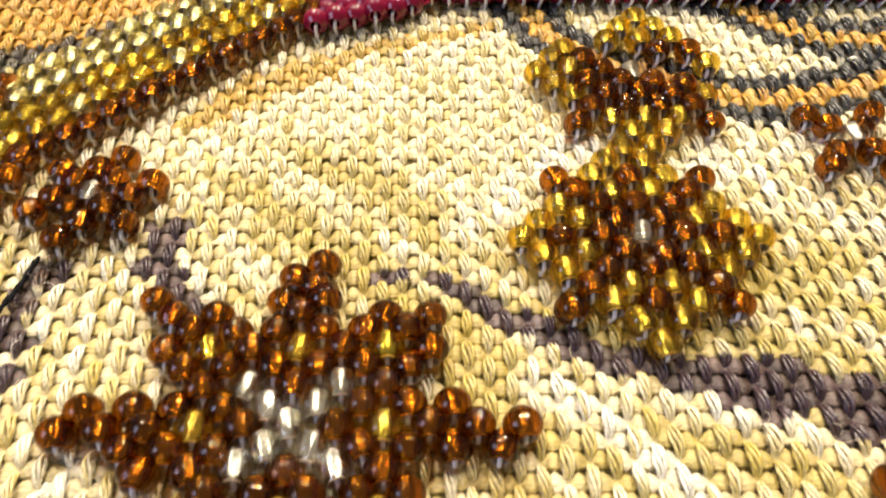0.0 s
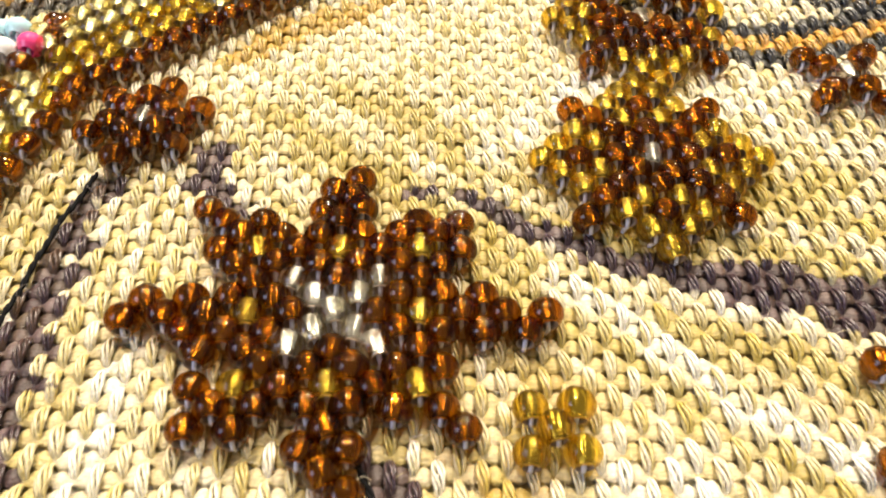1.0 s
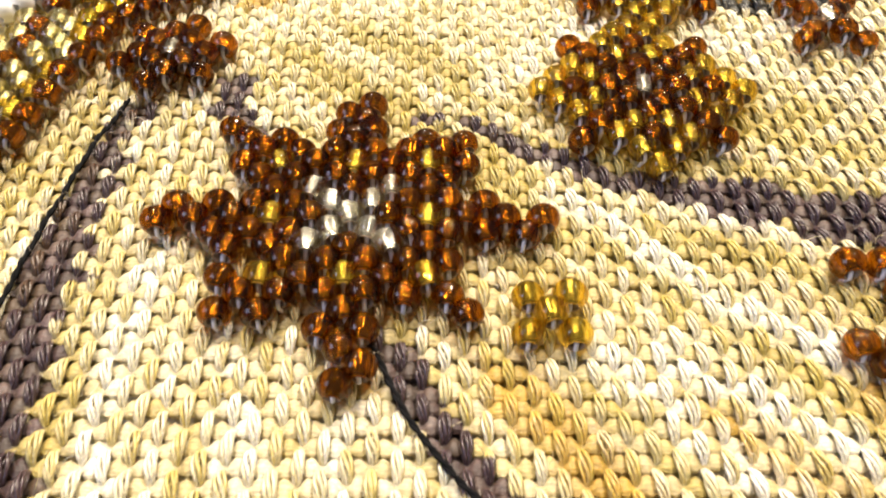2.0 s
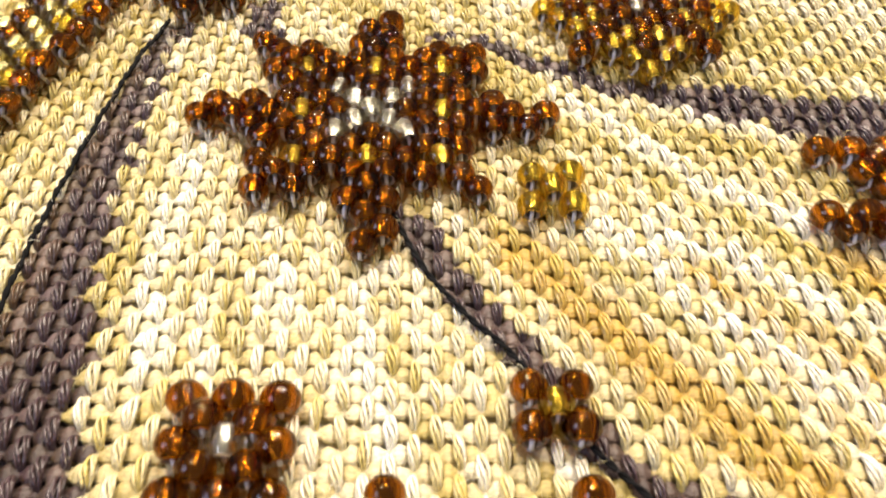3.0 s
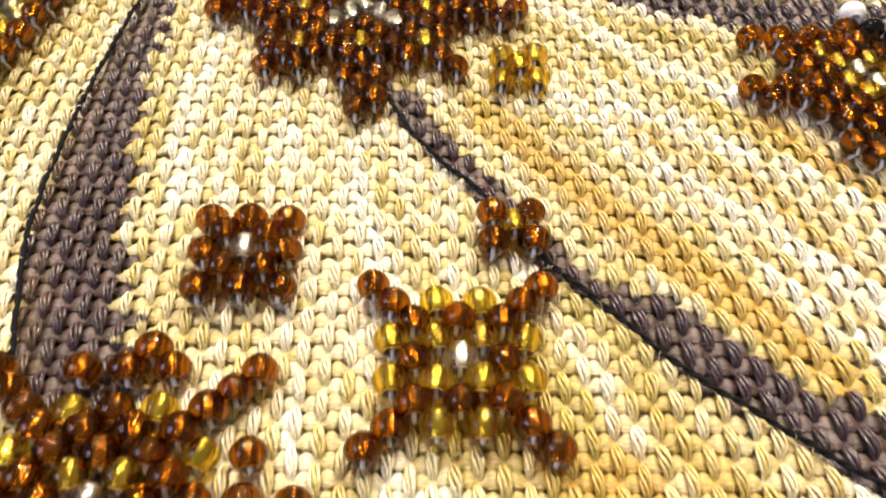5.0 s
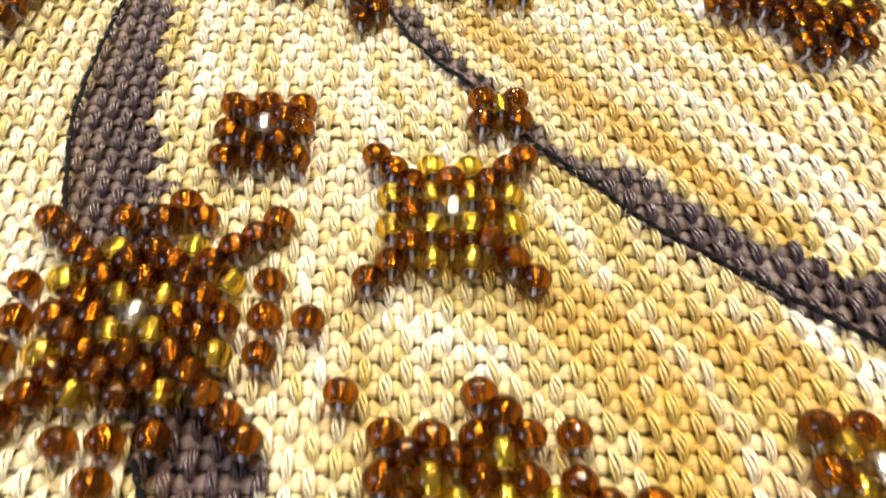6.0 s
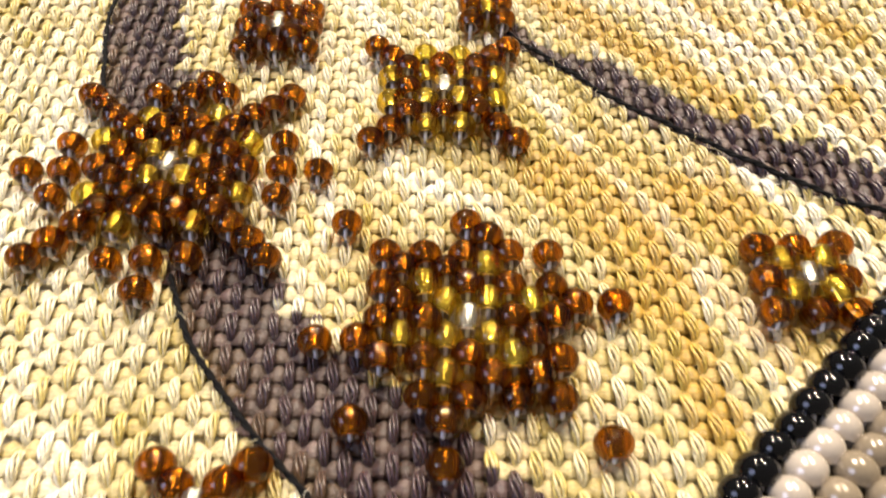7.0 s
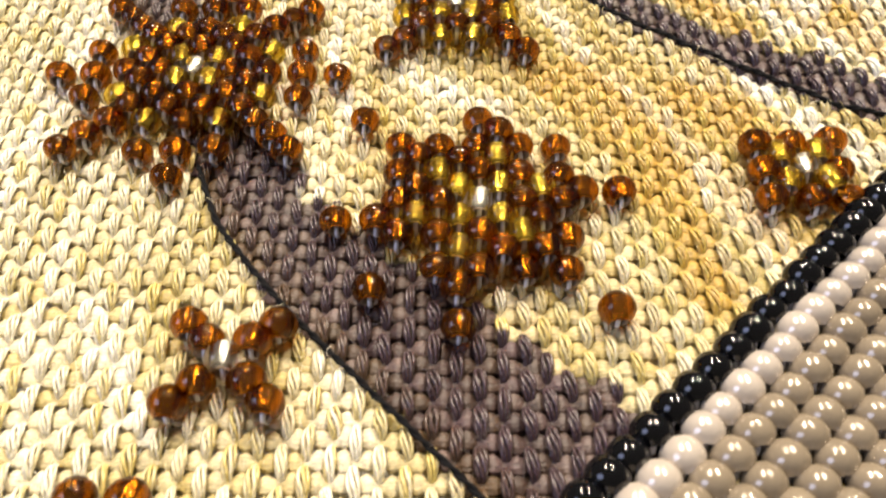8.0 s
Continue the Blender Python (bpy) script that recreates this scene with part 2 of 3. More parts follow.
def printed(x, y, weft):
    """The printed colour at places of the plan."""
    shape = np.shape(x)
    mix = lambda a, b, f: a * (1 - f)[..., None] + b * f[..., None]
    # rays that fan out over the wing from the upper corner
    ax, ay = x + 15, y - 25
    angle, far = np.degrees(np.arctan2(ay, ax)), np.hypot(ax, ay)
    ray = value_noise(angle * 0.42 + 40, far * 0.035) * 0.6 + value_noise(angle * 0.95, far * 0.06 + 9) * 0.4
    patch = value_noise(x * 0.11 + 5, y * 0.11 + 60)
    spot = value_noise(x * 0.9 + 30, y * 0.9)
    right = np.clip((x + 6) / 10, 0, 1) * np.clip((18 - y) / 6, 0, 1)
    beyond = np.clip((y - by_x(MID_HIGH, x)) / 3, 0, 1) * np.clip((10 - y) / 5, 0, 1) * np.clip((x + 3) / 4, 0, 1)
    low = np.clip((-14 - y) / 8, 0, 1) * np.clip((x + 6) / 5, 0, 1)
    olive = np.clip((ray - 0.44) * 3.6 + 0.42 * right + 0.30 * low + 0.3 * (patch - 0.5) + 0.3 * (spot - 0.5), 0, 1)
    olive *= np.clip(1.0 - (y - 20) / 8, 0.12, 1)
    ochre = np.clip((value_noise(angle * 0.55 + 70, far * 0.03 + 3) - 0.40) * 3.6, 0, 1) * np.clip(beyond * 0.9 + low * 0.8, 0, 1)
    col = np.broadcast_to(CREAM, shape + (3,)).copy()
    col = mix(col, WHITE, np.clip((0.45 - ray) * 3 + (spot - 0.55), 0, 1))
    col = mix(col, OLIVE, olive * 0.85)
    col = mix(col, OCHRE, ochre * 0.7)
    pale = np.clip((x - 5) / 4, 0, 1) * np.clip((9 - y) / 3, 0, 1) * np.clip((y + 0.55 * x - 4) / 4, 0, 1)
    col = mix(col, CREAM, pale * np.clip(0.35 + 1.6 * (ray - 0.4), 0.25, 0.8))
    col = mix(col, np.array((0.90, 0.81, 0.54)), np.clip((y - 19) / 7, 0, 1) * 0.6)
    # pale bands between the ochre ones, and the pale ground outside the brown curve
    band = np.clip((value_noise(angle * 0.62 + 15, far * 0.03 + 21) - 0.55) * 5, 0, 1) * np.clip(beyond + low, 0, 1)
    col = mix(col, WHITE, band * 0.35)
    outside = np.clip((by_y(LEFT_EDGE, y) - x) / 2, 0, 1) * np.clip((-10 - y) / 8, 0, 1)
    col = mix(col, WHITE, outside * np.clip(0.75 - 1.4 * (patch - 0.45), 0.2, 0.85))
    near = lambda rays, wide: np.clip(wide - np.minimum.reduce([away(x, y, r) for r in rays]) + 0.8 * (spot - 0.5), 0, 1)
    col = mix(col, OLIVE, near(OLIVE_RAYS, 1.6) * 0.9)
    col = mix(col, OCHRE, near(OCHRE_RAYS, 1.7) * 1.0)
    col = mix(col, WHITE, near(PALE_RAYS, 1.4) * 0.9)
    # top left corner: straw, a black line, orange beyond
    d = y - x
    col = mix(col, YELLOW, (d > 46) * 1.0)
    over = y - by_x(CORNER, x)
    col = mix(col, ORANGE, ((over > 0) & (x < -8)) * 1.0)
    col = mix(col, INK, ((np.abs(over) < 1.15) & (x < -8)) * 0.92)
    # tan double line
    col = mix(col, OCHRE, (np.minimum(away(x, y, TAN), away(x, y, TAN_LOW)) < 0.6) * 1.0)
    # orange piping between black lines
    for line in (WING, WING_TOP):
        w = away(x, y, line)
        col = mix(col, INK, (w < 2.1) * 0.97)
        col = mix(col, ORANGE * 1.1, (w < 0.72) * 1.0)
    # brown bars
    wob = 0.5 * (value_noise(x * 0.8, y * 0.8 + 20) - 0.5)
    tooth = 1.5 * np.abs((y / 2) % 1 - 0.5) * 2 - 0.5
    bars = (x > by_y(LEFT_EDGE, y) - 0.1) & (x < by_y(LEFT_INNER, y) + wob + tooth) & (y < 18.8)
    bars |= (y > by_x(MID_LOW, x)) & (y < by_x(MID_HIGH, x) + wob + np.where(x < 7, 0.8, 0.35)) & (x > -3.6)
    bars |= (y > by_x(FAR_LOW, x) + wob) & (y < by_x(FAR_HIGH, x)) & (x > -2)
    bars |= (away(x, y, MARK) < 0.75) | (away(x, y, MARK_BAR) < 0.5) | (away(x, y, MARK_FOOT) < 0.5)
    bare = np.where(weft, 0.01 + 0.09 * value_noise(x * 1.7, y * 1.7 + 3), 0.01)
    rust = np.clip(1 - (x - by_y(LEFT_EDGE, y)) / 2.2, 0, 1) * (value_noise(x * 1.3, y * 0.9) > 0.4)
    BARS = mix(np.broadcast_to(BROWN, shape + (3,)), np.array((0.09, 0.045, 0.017)), rust)
    BARS = mix(BARS, np.array((0.15, 0.095, 0.11)), np.where(weft, np.clip(2.6 * (value_noise(x * 2.7 + 9, y * 2.3) - 0.52), 0.0, 0.7), 0.0))
    col = mix(col, BARS, bars * (1 - bare))
    return col


# ---------------------------------------------------------------- meshes from arrays


def tubes(name, centres, radius, sides, colours=None, mat=None, parent=None, flat=1.0):
    """Round strands through rows of points (strand, point, xyz), in threads, as one mesh."""
    n, m, _ = centres.shape
    tang = np.gradient(centres, axis=1)
    tang /= np.linalg.norm(tang, axis=2, keepdims=True)
    up = np.broadcast_to(np.array((0, 0, 1.0)), tang.shape)
    side = np.cross(tang, up)
    side /= np.linalg.norm(side, axis=2, keepdims=True) + 1e-9
    over = np.cross(side, tang)
    a = np.arange(sides) * 2 * np.pi / sides
    rad = np.broadcast_to(radius, (n, m))[:, :, None, None]
    ring = centres[:, :, None] + rad * (np.cos(a)[:, None] * side[:, :, None] + flat * np.sin(a)[:, None] * over[:, :, None])
    verts = ring.reshape(-1, 3) * U
    base = (np.arange(n)[:, None, None] * m + np.arange(m - 1)[None, :, None]) * sides
    k = np.arange(sides)[None, None, :]
    nxt = (k + 1) % sides
    quads = np.stack([base + k, base + nxt, base + sides + nxt, base + sides + k], -1).reshape(-1, 4)
    mesh = bpy.data.meshes.new(name)
    mesh.vertices.add(len(verts))
    mesh.vertices.foreach_set("co", verts.ravel())
    mesh.loops.add(quads.size)
    mesh.loops.foreach_set("vertex_index", quads.ravel().astype(np.int32))
    mesh.polygons.add(len(quads))
    mesh.polygons.foreach_set("loop_start", np.arange(0, quads.size, 4, dtype=np.int32))
    mesh.polygons.foreach_set("use_smooth", np.ones(len(quads), bool))
    mesh.update(calc_edges=True)
    if colours is not None:
        c = np.ones((n, m, sides, 4), np.float32)
        c[..., :3] = colours[:, :, None, :]
        attr = mesh.color_attributes.new("print", "FLOAT_COLOR", "POINT")
        attr.data.foreach_set("color", c.ravel())
    mesh.materials.append(mat)
    ob = new(name, mesh)
    ob.parent = parent
    return ob


def part(name, bm, mat, parent, label=""):
    mesh = bpy.data.meshes.new(name)
    bm.to_mesh(mesh)
    bm.free()
    mesh.materials.append(mat)
    ob = new(name, mesh)
    ob.parent = parent
    return tagged(ob, label)


# ---------------------------------------------------------------- table and canvas
X0, X1, Y0, Y1 = -34, 36, -51, 44

bm = bmesh.new()
bmesh.ops.create_cube(bm, size=1.0)
bmesh.ops.scale(bm, vec=(0.5, 0.5, 0.03), verts=bm.verts)
bmesh.ops.bevel(bm, geom=bm.edges[:], offset=0.003, segments=2, affect="EDGES")
table = part("table_top", bm, TABLE, None)
table.location = (0, 0, -0.015 - 0.95 * U)
tagged(table, "dark brown table top under the canvas", "table", kind="structure")

canvas = tagged(new("canvas"), "cream cotton canvas in plain weave, printed with brown bars and ochre streaks", "canvas", kind="structure")


def backing():
    """A flat layer of the same cloth below the yarns, on which the print soaks through."""
    xs, ys = np.arange(X0 - 1.0, X1 + 2.0), np.arange(Y0 - 1.0, Y1 + 2.0)
    gx, gy = np.meshgrid(xs, ys)
    verts = np.stack([gx, gy, np.full_like(gx, -0.50)], -1).reshape(-1, 3) * U
    n = len(xs)
    i = (np.arange(len(ys) - 1)[:, None] * n + np.arange(n - 1)[None, :]).ravel()
    mesh = bpy.data.meshes.new("backing")
    mesh.from_pydata(verts.tolist(), [], np.stack([i, i + 1, i + n + 1, i + n], -1).tolist())
    colours = np.ones((gx.size, 4), np.float32)
    colours[:, :3] = printed(gx, gy, np.ones_like(gx, bool)).reshape(-1, 3)
    mesh.color_attributes.new("print", "FLOAT_COLOR", "POINT").data.foreach_set("color", colours.ravel())
    mesh.materials.append(YARN)
    ob = new("backing", mesh)
    ob.parent = canvas
    return ob


tagged(backing(), "soaked underlayer of the canvas")


def drift(i, along, seed):
    return 0.30 * (value_noise(along * 0.09 + seed, i * 0.5 + seed) - 0.5)


ROW = 0.87  # rows lie a little closer than columns


def warp_yarn(c):
    """A warp thread: plump floats of five twisted plies, which lie slanting across the thread and close up where it dives."""
    step = 5
    v = np.arange(int(Y0 / ROW) * step, int(Y1 / ROW) * step + 1) / step
    line = np.full_like(v, c)
    cell = np.round((v + c) / 2) * 2 - c
    p = v - cell
    mid_x = c + drift(c, v, 3)
    mid_z = 0.13 + 0.10 * np.cos(np.pi * p) - 0.40 * np.clip((np.abs(p) - 0.58) / 0.42, 0, 1) ** 1.4
    sheaf = 0.22 + 0.78 * np.cos(np.pi / 2 * np.clip(p, -1, 1)) ** 0.9
    fat = 0.85 + 0.35 * value_noise(cell * 1.3 + 11, line * 2.3)
    tilt = 0.22 * (value_noise(cell * 1.9 + 7, line * 2.2) - 0.5) - 0.05
    turn = (0.7 + 1.1 * value_noise(cell * 0.9 + 17, line * 1.7)) * p + 6.3 * value_noise(cell * 1.1 + 5, line * 2.9)
    ground = printed(line, (0.4 * cell + 0.6 * v) * ROW, np.zeros_like(v, bool))
    light = ground.mean(1, keepdims=True) > 0.2
    float_tone = value_noise(cell * 2.7 + 3, line * 4.1)
    rows, cols = [], []
    for k in range(5):
        a = 2 * np.pi * k / 5 + turn
        loose = 0.82 + 0.36 * value_noise(cell * 1.7 + k * 13, line * 2.7 + k)
        across = 0.215 * fat * sheaf * loose * np.cos(a)
        rows.append(np.stack([mid_x + across + tilt * p, v * ROW, mid_z + 0.13 * sheaf * loose * np.sin(a)], -1))
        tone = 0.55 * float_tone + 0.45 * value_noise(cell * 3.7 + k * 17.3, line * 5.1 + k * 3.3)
        # warp colour raised above the weft's: part of the floats' highlight is painted in
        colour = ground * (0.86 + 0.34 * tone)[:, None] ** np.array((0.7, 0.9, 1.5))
        stain = np.clip((0.46 - tone) * 4.5, 0, 0.7)[:, None] * light
        colour = colour + (np.array((0.56, 0.43, 0.08)) - colour) * stain
        bleach = np.clip((tone - 0.54) * 4.5, 0, 0.8)[:, None] * np.clip(ground.mean(1, keepdims=True) * 2.2 - 0.6, 0, 1)
        colour = colour + (np.array((0.90, 0.84, 0.65)) - colour) * bleach
        cols.append(colour)
    thick = (0.082 + 0.03 * value_noise(cell * 0.6, line)) * (0.6 + 0.4 * sheaf)
    return tubes("warp_yarn", np.array(rows), thick[None, :], 4, np.clip(np.array(cols), 0, 0.9), WARP, canvas)


def weft_yarn(r):
    """A weft thread: one soft untwisted strand that swells into a pad between each two warp threads."""
    step = 6
    x = np.arange(X0 * step, X1 * step + 1) / step
    line = np.full_like(x, r)
    here = np.floor(x)
    swell = 0.5 - 0.5 * np.cos(2 * np.pi * x)
    own = lambda a, b: value_noise(here * a + 7, line * b + 3) - 0.5
    mid_y = r * ROW + drift(r, x, 41) + (0.26 * own(0.93, 1.37) + 0.5 * own(1.21, 2.17) * (x - here - 0.5)) * swell
    mid_z = -0.27 + (0.16 + 0.12 * own(1.6, 2.9)) * swell
    wide = 0.28 + (0.22 + 0.16 * own(2.3, 1.9)) * swell
    ground = printed(here + 0.5, line * ROW, np.ones_like(x, bool))
    light = ground.mean(1, keepdims=True) > 0.2
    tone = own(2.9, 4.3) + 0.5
    # a duller yarn, darkened further: shade between the floats put into its colour
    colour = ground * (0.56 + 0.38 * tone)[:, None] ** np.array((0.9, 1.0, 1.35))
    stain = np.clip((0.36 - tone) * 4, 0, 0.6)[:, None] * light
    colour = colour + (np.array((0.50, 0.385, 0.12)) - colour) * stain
    centre = np.stack([x, mid_y, mid_z], -1)
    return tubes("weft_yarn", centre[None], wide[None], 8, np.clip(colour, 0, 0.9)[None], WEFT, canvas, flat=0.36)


for c in range(X0, X1 + 1):
    warp_yarn(c)
for r in range(int(Y0 / ROW), int(Y1 / ROW) + 1):
    weft_yarn(r)


def fuzz(count):
    """Loose fibres that stand off the yarns."""
    x, y = rng.uniform(X0, X1, count), rng.uniform(Y0, Y1, count)
    a, reach = rng.uniform(0, 2 * np.pi, count), rng.uniform(0.3, 0.9, count)
    bend, high = rng.normal(0, 0.9, count), rng.uniform(0.05, 0.35, count)
    rows = []
    for k in range(5):
        u = k / 4
        b = a + bend * u
        rows.append(np.stack([x + reach * u * np.cos(b), y + reach * u * np.sin(b), 0.36 + high * np.sin(np.pi * u * 0.8)], -1))
    ob = tubes("loose_fibre", np.stack(rows, 1), 0.014, 3, np.stack([printed(x, y, np.zeros_like(x, bool)) * 0.9 + 0.06] * 5, 1), YARN, canvas)
    return tagged(ob, "fine loose cotton fibres", kind="stuff")


fuzz(6000)


def outline(points, label):
    """A dark thread couched along a line on the canvas."""
    seg = np.hypot(*np.diff(points, axis=0).T)
    run = np.r_[0, np.cumsum(seg)]
    s = np.arange(0, run[-1], 0.25)
    x, y = np.interp(s, run, points[:, 0]), np.interp(s, run, points[:, 1])
    ker = np.ones(9) / 9
    for _ in range(2):
        x = np.convolve(np.pad(x, 4, "edge"), ker, "valid")
        y = np.convolve(np.pad(y, 4, "edge"), ker, "valid")
    z = 0.40 + 0.06 * np.sin(s * 2.1) + 0.06 * value_noise(s * 0.7, s * 0)
    rows = []
    for k in range(2):
        phi = 2 * np.pi * s / 1.6 + np.pi * k
        rows.append(np.stack([x + 0.07 * np.sin(phi), y + 0.05 * np.sin(phi + 1), z + 0.06 * np.cos(phi)], -1))
    ob = tubes("outline_thread", np.array(rows), 0.10, 6, None, OUTLINE, None)
    return tagged(ob, label, "thread", group="outline threads")


outline(LEFT_EDGE[:8], "black thread couched along the edge of a brown bar")
outline(LEFT_EDGE[8:], "black thread running from a brown bead star along the bar")
outline(MID_LOW, "thin black thread couched under a brown bar on the canvas")

# ---------------------------------------------------------------- beads


def bead_mesh(name, half, outer, hole, mats, lined, around=22):
    """A rounded ring round the y axis, and inside it the metal lining of its hole."""
    bm = bmesh.new()
    rings = []
    # a ball pierced by its hole: outer bow, rounded lip, straight bore
    outline_rows = []
    for i in range(11):
        y = half * (-1 + i / 5)
        outline_rows.append((outer * math.sqrt(1 - (y / (half * 1.17)) ** 2), y * 0.97))
    lip = half * 1.03
    outline_rows += [(hole + 0.10, lip), (hole + 0.02, half * 0.92), (hole, 0.0), (hole + 0.02, -half * 0.92), (hole + 0.10, -lip)]
    across = len(outline_rows)
    for r, y in outline_rows:
        rings.append([bm.verts.new((r * math.sin(2 * math.pi * j / around) * U, y * U, r * math.cos(2 * math.pi * j / around) * U)) for j in range(around)])
    for i in range(across):
        a, b = rings[i], rings[(i + 1) % across]
        for j in range(around):
            k = (j + 1) % around
            f = bm.faces.new((a[j], a[k], b[k], b[j]))
            f.smooth = True
            if lined and i in range(across - 5, across - 1):
                f.material_index = 2
    if lined:
        # drawn metal film with narrow flutes along the bore
        film = random.Random(len(name) + len(mats[1].name))
        sides = 22
        wide = [hole + 0.02 + film.uniform(-0.012, 0.012) for _ in range(sides)]
        tube = []
        for i in range(9):
            y = half * 0.84 * (i / 4 - 1)
            bow = 1.0 + 0.28 * (1 - (i / 4 - 1) ** 2)
            tube.append([bm.verts.new((bow * wide[j] * math.sin(2 * math.pi * j / sides) * U, y * U, bow * wide[j] * math.cos(2 * math.pi * j / sides) * U)) for j in range(sides)])
        for a, b in zip(tube[:-1], tube[1:]):
            for j in range(sides):
                k = (j + 1) % sides
                f = bm.faces.new((a[j], a[k], b[k], b[j]))
                f.smooth, f.material_index = True, 1
    bmesh.ops.recalc_face_normals(bm, faces=[f for f in bm.faces if f.material_index != 1])
    mesh = bpy.data.meshes.new(name)
    bm.to_mesh(mesh)
    bm.free()
    for m in mats:
        mesh.materials.append(m)
    return mesh


HALF, OUTER, HOLE = 0.665, 0.85, 0.32
BEADS = {k: bead_mesh("bead", HALF, OUTER, HOLE, (*v, MOUTH), True) for k, v in GLASS.items()}
BEADS |= {k: bead_mesh("bead", HALF, OUTER, HOLE, [v], False) for k, v in OPAQUE.items()}


def stitch_mesh():
    """The white thread that runs through a bead and down into the canvas at both ends."""
    bm = bmesh.new()
    path = [(-0.02, -0.32, -1.15), (0.0, -0.48, -0.70), (0.0, -0.65, -0.32), (0, -0.52, -0.06), (0, 0, 0.02), (0, 0.52, -0.06), (0, 0.66, -0.30), (0, 0.56, -1.15)]
    rings = []
    for i, p in enumerate(path):
        d = (Vector(path[min(i + 1, len(path) - 1)]) - Vector(path[max(i - 1, 0)])).normalized()
        s = Vector((1, 0, 0))
        o = s.cross(d)
        rings.append([bm.verts.new((Vector(p) + 0.12 * (math.cos(a) * s + math.sin(a) * o)) * U) for a in [j * math.pi / 3.5 for j in range(7)]])
    for a, b in zip(rings[:-1], rings[1:]):
        for j in range(7):
            bm.faces.new((a[j], a[(j + 1) % 7], b[(j + 1) % 7], b[j])).smooth = True
    mesh = bpy.data.meshes.new("stitch")
    bm.to_mesh(mesh)
    bm.free()
    mesh.materials.append(STITCH)
    return mesh


STITCH_MESH = stitch_mesh()


def bead(kind, x, y, parent, origin, size=1.0, crowd=1.0, sink=0.0):
    """One bead at a place of the plan, with the stitch that holds it."""
    ob = new("bead", BEADS[kind])
    ob.parent = parent
    z = BEAD_Z - sink + rng.uniform(-0.10, 0.12) * crowd
    s = size * rng.uniform(0.95, 1.05)
    spot = Vector((x + rng.uniform(-0.08, 0.08), y + rng.uniform(-0.08, 0.08), z)) * U - origin
    tilt = Euler((radians(rng.normal(2, 5)), radians(rng.uniform(-180, 180)), radians(rng.normal(0, 7))))
    turn = Euler((tilt.x, 0, tilt.z)).to_matrix().to_4x4()
    spin = Matrix.Rotation(tilt.y, 4, "Y")
    ob.matrix_basis = Matrix.Translation(spot) @ turn @ spin @ Matrix.Scale(s, 4)
    th = new("stitch", STITCH_MESH)
    th.parent = ob
    th.matrix_basis = spin.inverted()
    return ob


def motif(name, chart, x, y, sx, sy, label, category="bead motif", group="bead motifs", extra=()):
    """Beads sewn by a chart: a letter a bead, rows from far to near."""
    rows = chart.split()
    origin = Vector((x + sx * (len(rows[0]) - 1) / 2, y - sy * (len(rows) - 1) / 2, 0)) * U
    root = tagged(new(name), label, category, group)
    root.location = origin
    for i, row in enumerate(rows):
        for j, kind in enumerate(row):
            if kind != ".":
                # beads with few neighbours settle lower, crowded ones ride up
                beside = sum(1 for a in (i - 1, i + 1) for b in (j - 1, j + 1) if 0 <= a < len(rows) and 0 <= b < len(row) and rows[a][b] != ".")
                bead(kind, x + j * sx, y - i * sy, root, origin, sink=(0.26, 0.22, 0.14, 0.0, -0.06)[beside])
    for kind, j, i in extra:
        bead(kind, x + j * sx, y - i * sy, root, origin)
    return root


motif("bead_star", """
.....................
.....................
...B.....B.B.........
....B.B...B...B.B....
.....B.B.B.B.B.B.....
....B.Y.B.Y.B.Y.B....
.....B.B.B.B.B.B.....
......B.W.B.W.B......
.B.B.B.B.W.W.B.B.B...
B.B.B.Y.B.W.B.Y.B.B.B
...B.B.B.W.W.B.B.B.B.
....B.B.W.B.W.B......
.......B.B.B.B.B.....
....B.Y.B.Y.B.Y......
.....B.B.B.B.B.B.....
....B.B...B.....B....
.........B.B.........
..........B..........
...........B.........
..........B..........""", -14.41, 17.39, 0.98, 0.93, "eight-pointed star of brown glass beads with clear beads inside", extra=(("B", 10.8, -0.1), ("B", 9.5, 0.7), ("B", 10.5, 1.35)))

motif("bead_rosette", """
......Y......
.....Y.Y.....
..B.Y.B.Y.B..
...B.Y.Y.B...
..Y.B.B.B.Y..
.Y.Y.B.B.Y.Y.
Y.B.B.W.B.B.Y
.Y.Y.B.B.Y.Y.
..Y.B.B.B.Y..
...B.Y.Y.B...
..B.Y.B.Y.B..
.....Y.Y.....
......Y......""", 6.0, 25.05, 1.0, 1.01, "round rosette of amber and brown beads, clear centre")

motif("bead_rosette", """
.......Y....
......Y.Y...
.....Y.Y.Y..
..Y.....B.B.
.Y.B.......Y
Y.Y.B.W.....
.Y.B.B.B.B..
..Y.B.B.B.Y.
...B.B.B.B..
..B.Y.Y.Y.B.
.....Y.Y....
......Y.....""", 7.94, 37.28, 0.98, 1.08, "amber and brown bead rosette over a black and orange line")

motif("bead_flower", """
....B..
.B.B...
..B.B.B
.B.W.B.
B.B.B..
...B.B.
..B....""", -19.31, 24.83, 0.99, 0.93, "small crooked flower of brown glass beads round a clear bead")

motif("bead_star", """
.........B.......
..B...B.B.B...B..
...B.........B...
....B.Y.B.Y.B....
.....B.B.B.B.....
..B.Y.B.B.B.Y.B..
.....B.Y.Y.B.....
B.B.B.B.W.B.B.B.B
.....B.Y.Y.B.....
..B.Y.B.B.B.Y.B..
.....B.B.B.B.....
....B.Y.B.Y.B....
...B.........B...
..B...B.B.B...B..
.................
........B........""", -21.58, -16.04, 0.99, 0.99, "large star of brown and amber beads, clear centre")

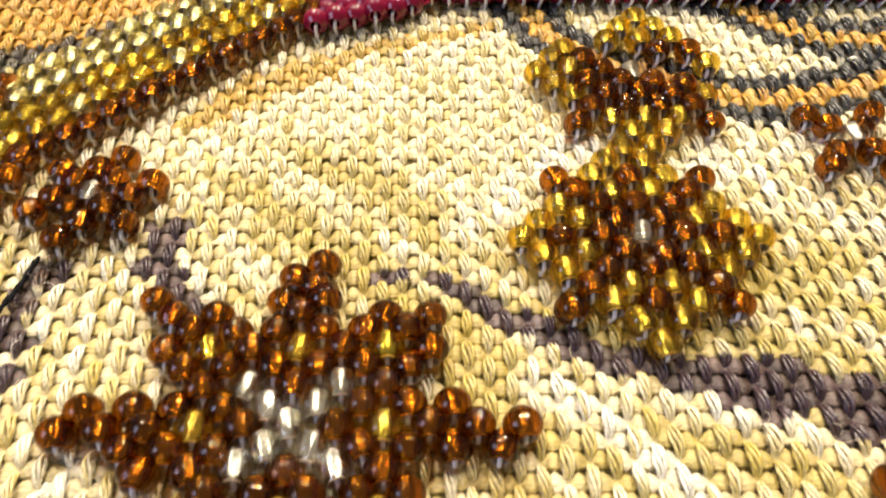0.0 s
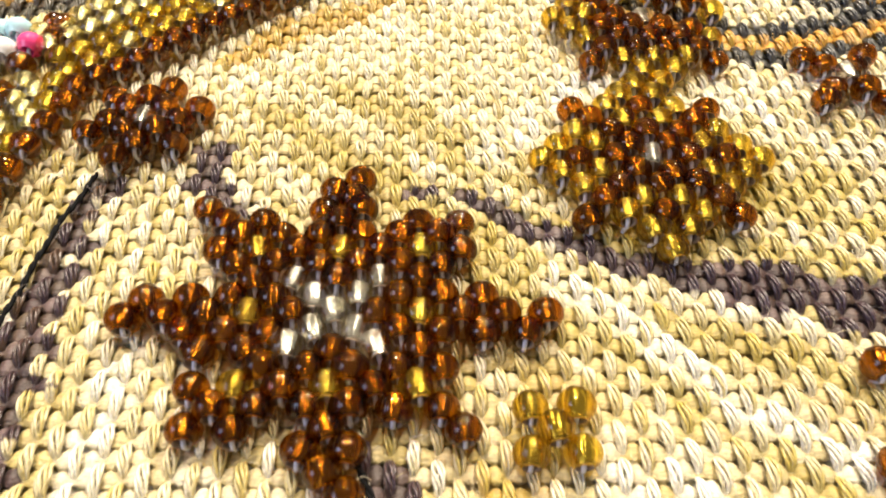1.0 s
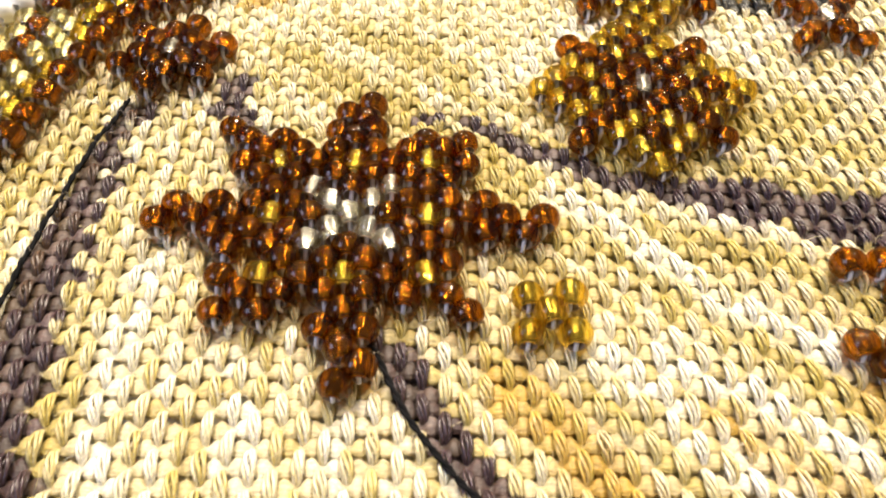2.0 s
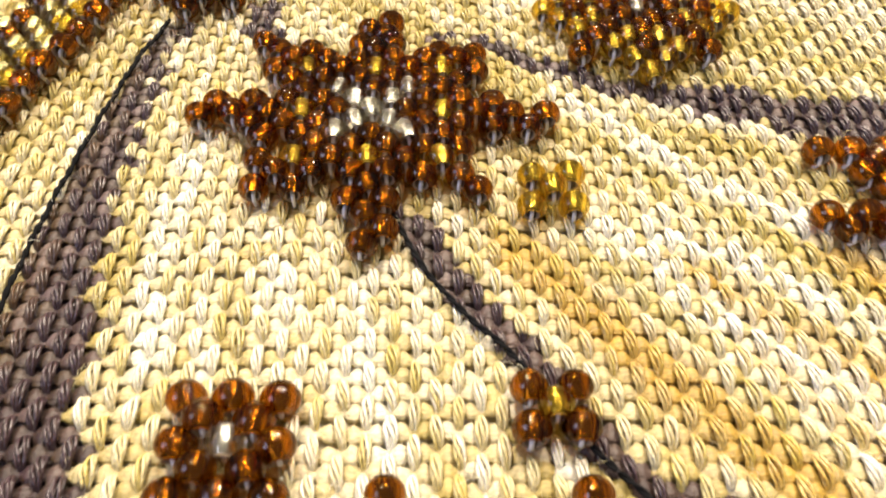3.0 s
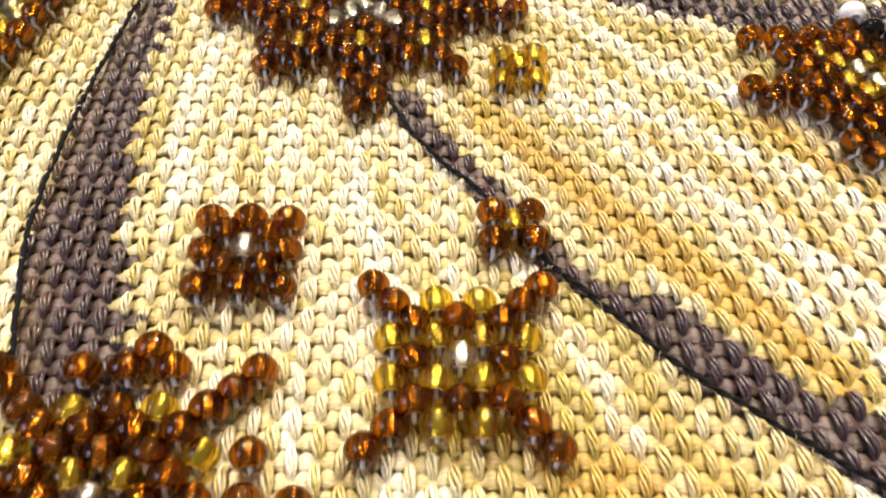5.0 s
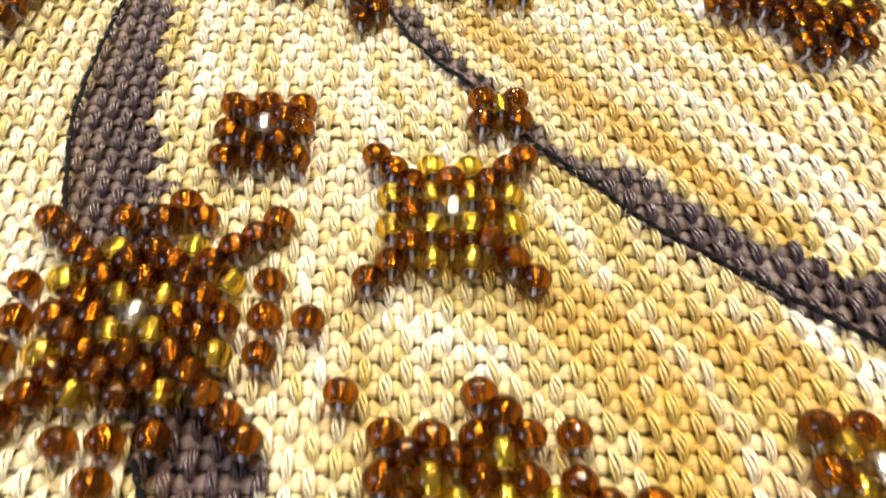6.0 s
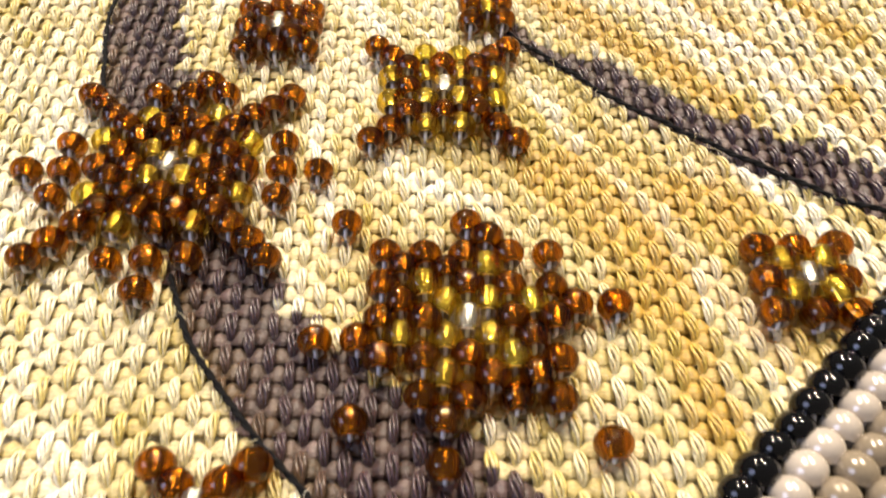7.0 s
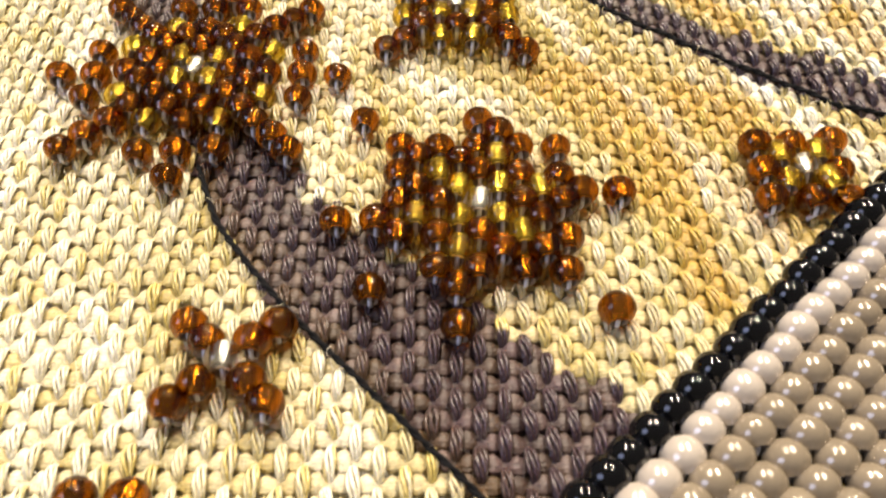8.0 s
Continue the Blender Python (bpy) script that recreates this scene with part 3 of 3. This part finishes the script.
motif("bead_star", """
.B.....B.......
........B......
...B.B.B.B.B...
....B.B.Y......
...B.Y.B.B.B...
....B.Y.Y.Y.B.B
...B.B.W.B.B...
B.B.Y.Y.Y.B....
...B.B.B.Y.B...
......Y.B.B....
.....B.B.B.B...
..B...B........
.............B.
......B........""", -4.85, -26.77, 1.01, 0.97, "ragged star of brown and amber beads with strays round it")

motif("bead_star", """
........B...
.B.B.B...B..
....B.B.B...
...B.Y.B.B..
....B.Y.Y.B.
.....B.W.Y..
B.B.B.Y.W.B.
.B.B.B.Y.Y..
....B.B.B.B.
.....B.B.B..
......B.B...
.....B...B..
......B.....""", 19.07, 7.35, 0.93, 0.93, "brown glass bead star with amber and clear heart")

motif("bead_flower", "B.B.B .Y.Y. B.W.B .Y.Y. B.B.B", 16.78, -28.23, 0.97, 0.97, "square brown bead flower, four amber beads round a clear one")
motif("bead_flower", "B.B.B .B.B. B.W.B .B.B. B.B.B", -11.5, -8.55, 1.0, 1.03, "square flower of twelve brown beads round a clear one")
motif("bead_cross", "B...B .B.B. ..W.. .B.B. B...B", -10.7, -39.39, 1.0, 0.94, "slanting cross of brown beads with a clear bead in the middle")
motif("bead_cross", "B...B .B.B. ..W.. .B.B. B...B", 23.44, 28.03, 0.95, 1.02, "slanting cross of brown beads near the black and orange line")
motif("bead_cross", "Y.Y .Y. Y.Y", 4.02, 4.43, 1.03, 1.06, "small cross of five amber glass beads")
motif("bead_cross", "B.B .Y. B.B", 3.0, -7.95, 1.0, 0.97, "small cross of four brown beads round an amber bead")
motif("bead_flower", """
B.......B
.B.Y.Y.B.
..B.B.B..
.Y.Y.Y.Y.
..B.W.B..
.Y.Y.Y.Y.
..B.B.B..
.B.Y.Y.B.
B.......B""", -2.96, -12.55, 1.02, 1.02, "square bead flower with brown corners and amber sides")
motif("bead_flower", "B.B .B.", -13.4, -47.0, 1.0, 0.97, "edge of a flower of brown glass beads")

# border of silver-lined beads: brown edge, amber, then straw
border = tagged(new("bead_border"), "broad slanting border of brown, amber and straw glass beads", "bead border", "bead borders")
for lane, (kind, count) in enumerate((("B", 16), ("Y", 16), ("Y", 15), ("P", 14), ("P", 12))):
    for i in range(count):
        x = -20.9 + 0.98 * i - 0.9 * lane
        y = 24.9 + 0.88 * i + 1.25 * lane
        bead(kind if not (lane == 1 and i % 5 == 3) else "P", x, y, border, Vector())
EDGE = curve("-21.2,23.2 -22.2,20.2 -23.2,16.6 -25.1,11 -27,3.6 -28.4,-3")
for lane, kind in enumerate("BYPPBP"):
    for i in range(15 - lane):
        y = 23.4 - 1.72 * i + 0.86 * (lane % 2) + (0.9 if lane else 0)
        x = by_y(EDGE, y) - 0.98 * lane + 0.05
        if x > -31:
            bead(kind if not (lane == 1 and i % 4 == 2) else "P", x, y, border, Vector())
group_ob = tagged(new("bead_cluster"), "pink, pale blue and white beads beside the border", "bead cluster", "bead motifs")
for kind, x, y in (("R", -24.8, 28.7), ("B", -23.6, 29.6), ("B", -23.9, 30.9), ("A", -26.0, 30.2), ("A", -27.2, 30.2), ("S", -26.4, 28.4), ("S", -27.2, 27.2), ("B", -25.0, 27.0), ("A", -28, 29), ("S", -28.2, 26.2)):
    bead(kind, x, y, group_ob, Vector())

red = tagged(new("bead_border"), "row of magenta glass beads beyond the cream field", "bead border", "bead borders")
for i in range(34):
    for lane in range(3):
        x = -5.9 + 1.25 * i + 0.6 * (lane % 2)
        y = (37.0 + 0.42 * min(i, 5) if i < 6 else 40.5) + 1.15 * lane
        bead("R" if i in (4, 5) and lane == 1 else "M", x, y, red, Vector())

# beaded panel of cream pearls with a black rim
panel = tagged(new("pearl_bead_field"), "panel of cream pearl beads edged with black beads", "bead panel", "bead borders")
for lane in range(13):
    for i in range(-4, 17):
        x = 6.8 + 1.01 * i + 0.98 * lane - 0.05
        y = -46.2 + 0.925 * i - 0.98 * lane
        if y < -52 or x > 27:
            continue
        kind = "K" if lane == 0 else ("L" if lane == 1 else "C")
        if lane >= 8:
            kind = "K" if lane == 8 else "C"
        bead(kind, x, y, panel, Vector(), size=1.06, crowd=0.5)

black = tagged(new("bead_cluster"), "black beads with a white one beside a brown bead star", "bead cluster", "bead motifs")
for kind, x, y in (("K", 28.4, 5.1), ("K", 29.3, 6.1), ("S", 29.5, 4.8), ("K", 28.6, 3.9), ("K", 27.9, 6.9), ("K", 29.6, 3.2), ("S", 30.4, 5.8), ("K", 30.2, 7.0), ("S", 27.3, 8.7)):
    bead(kind, x, y, black, Vector())
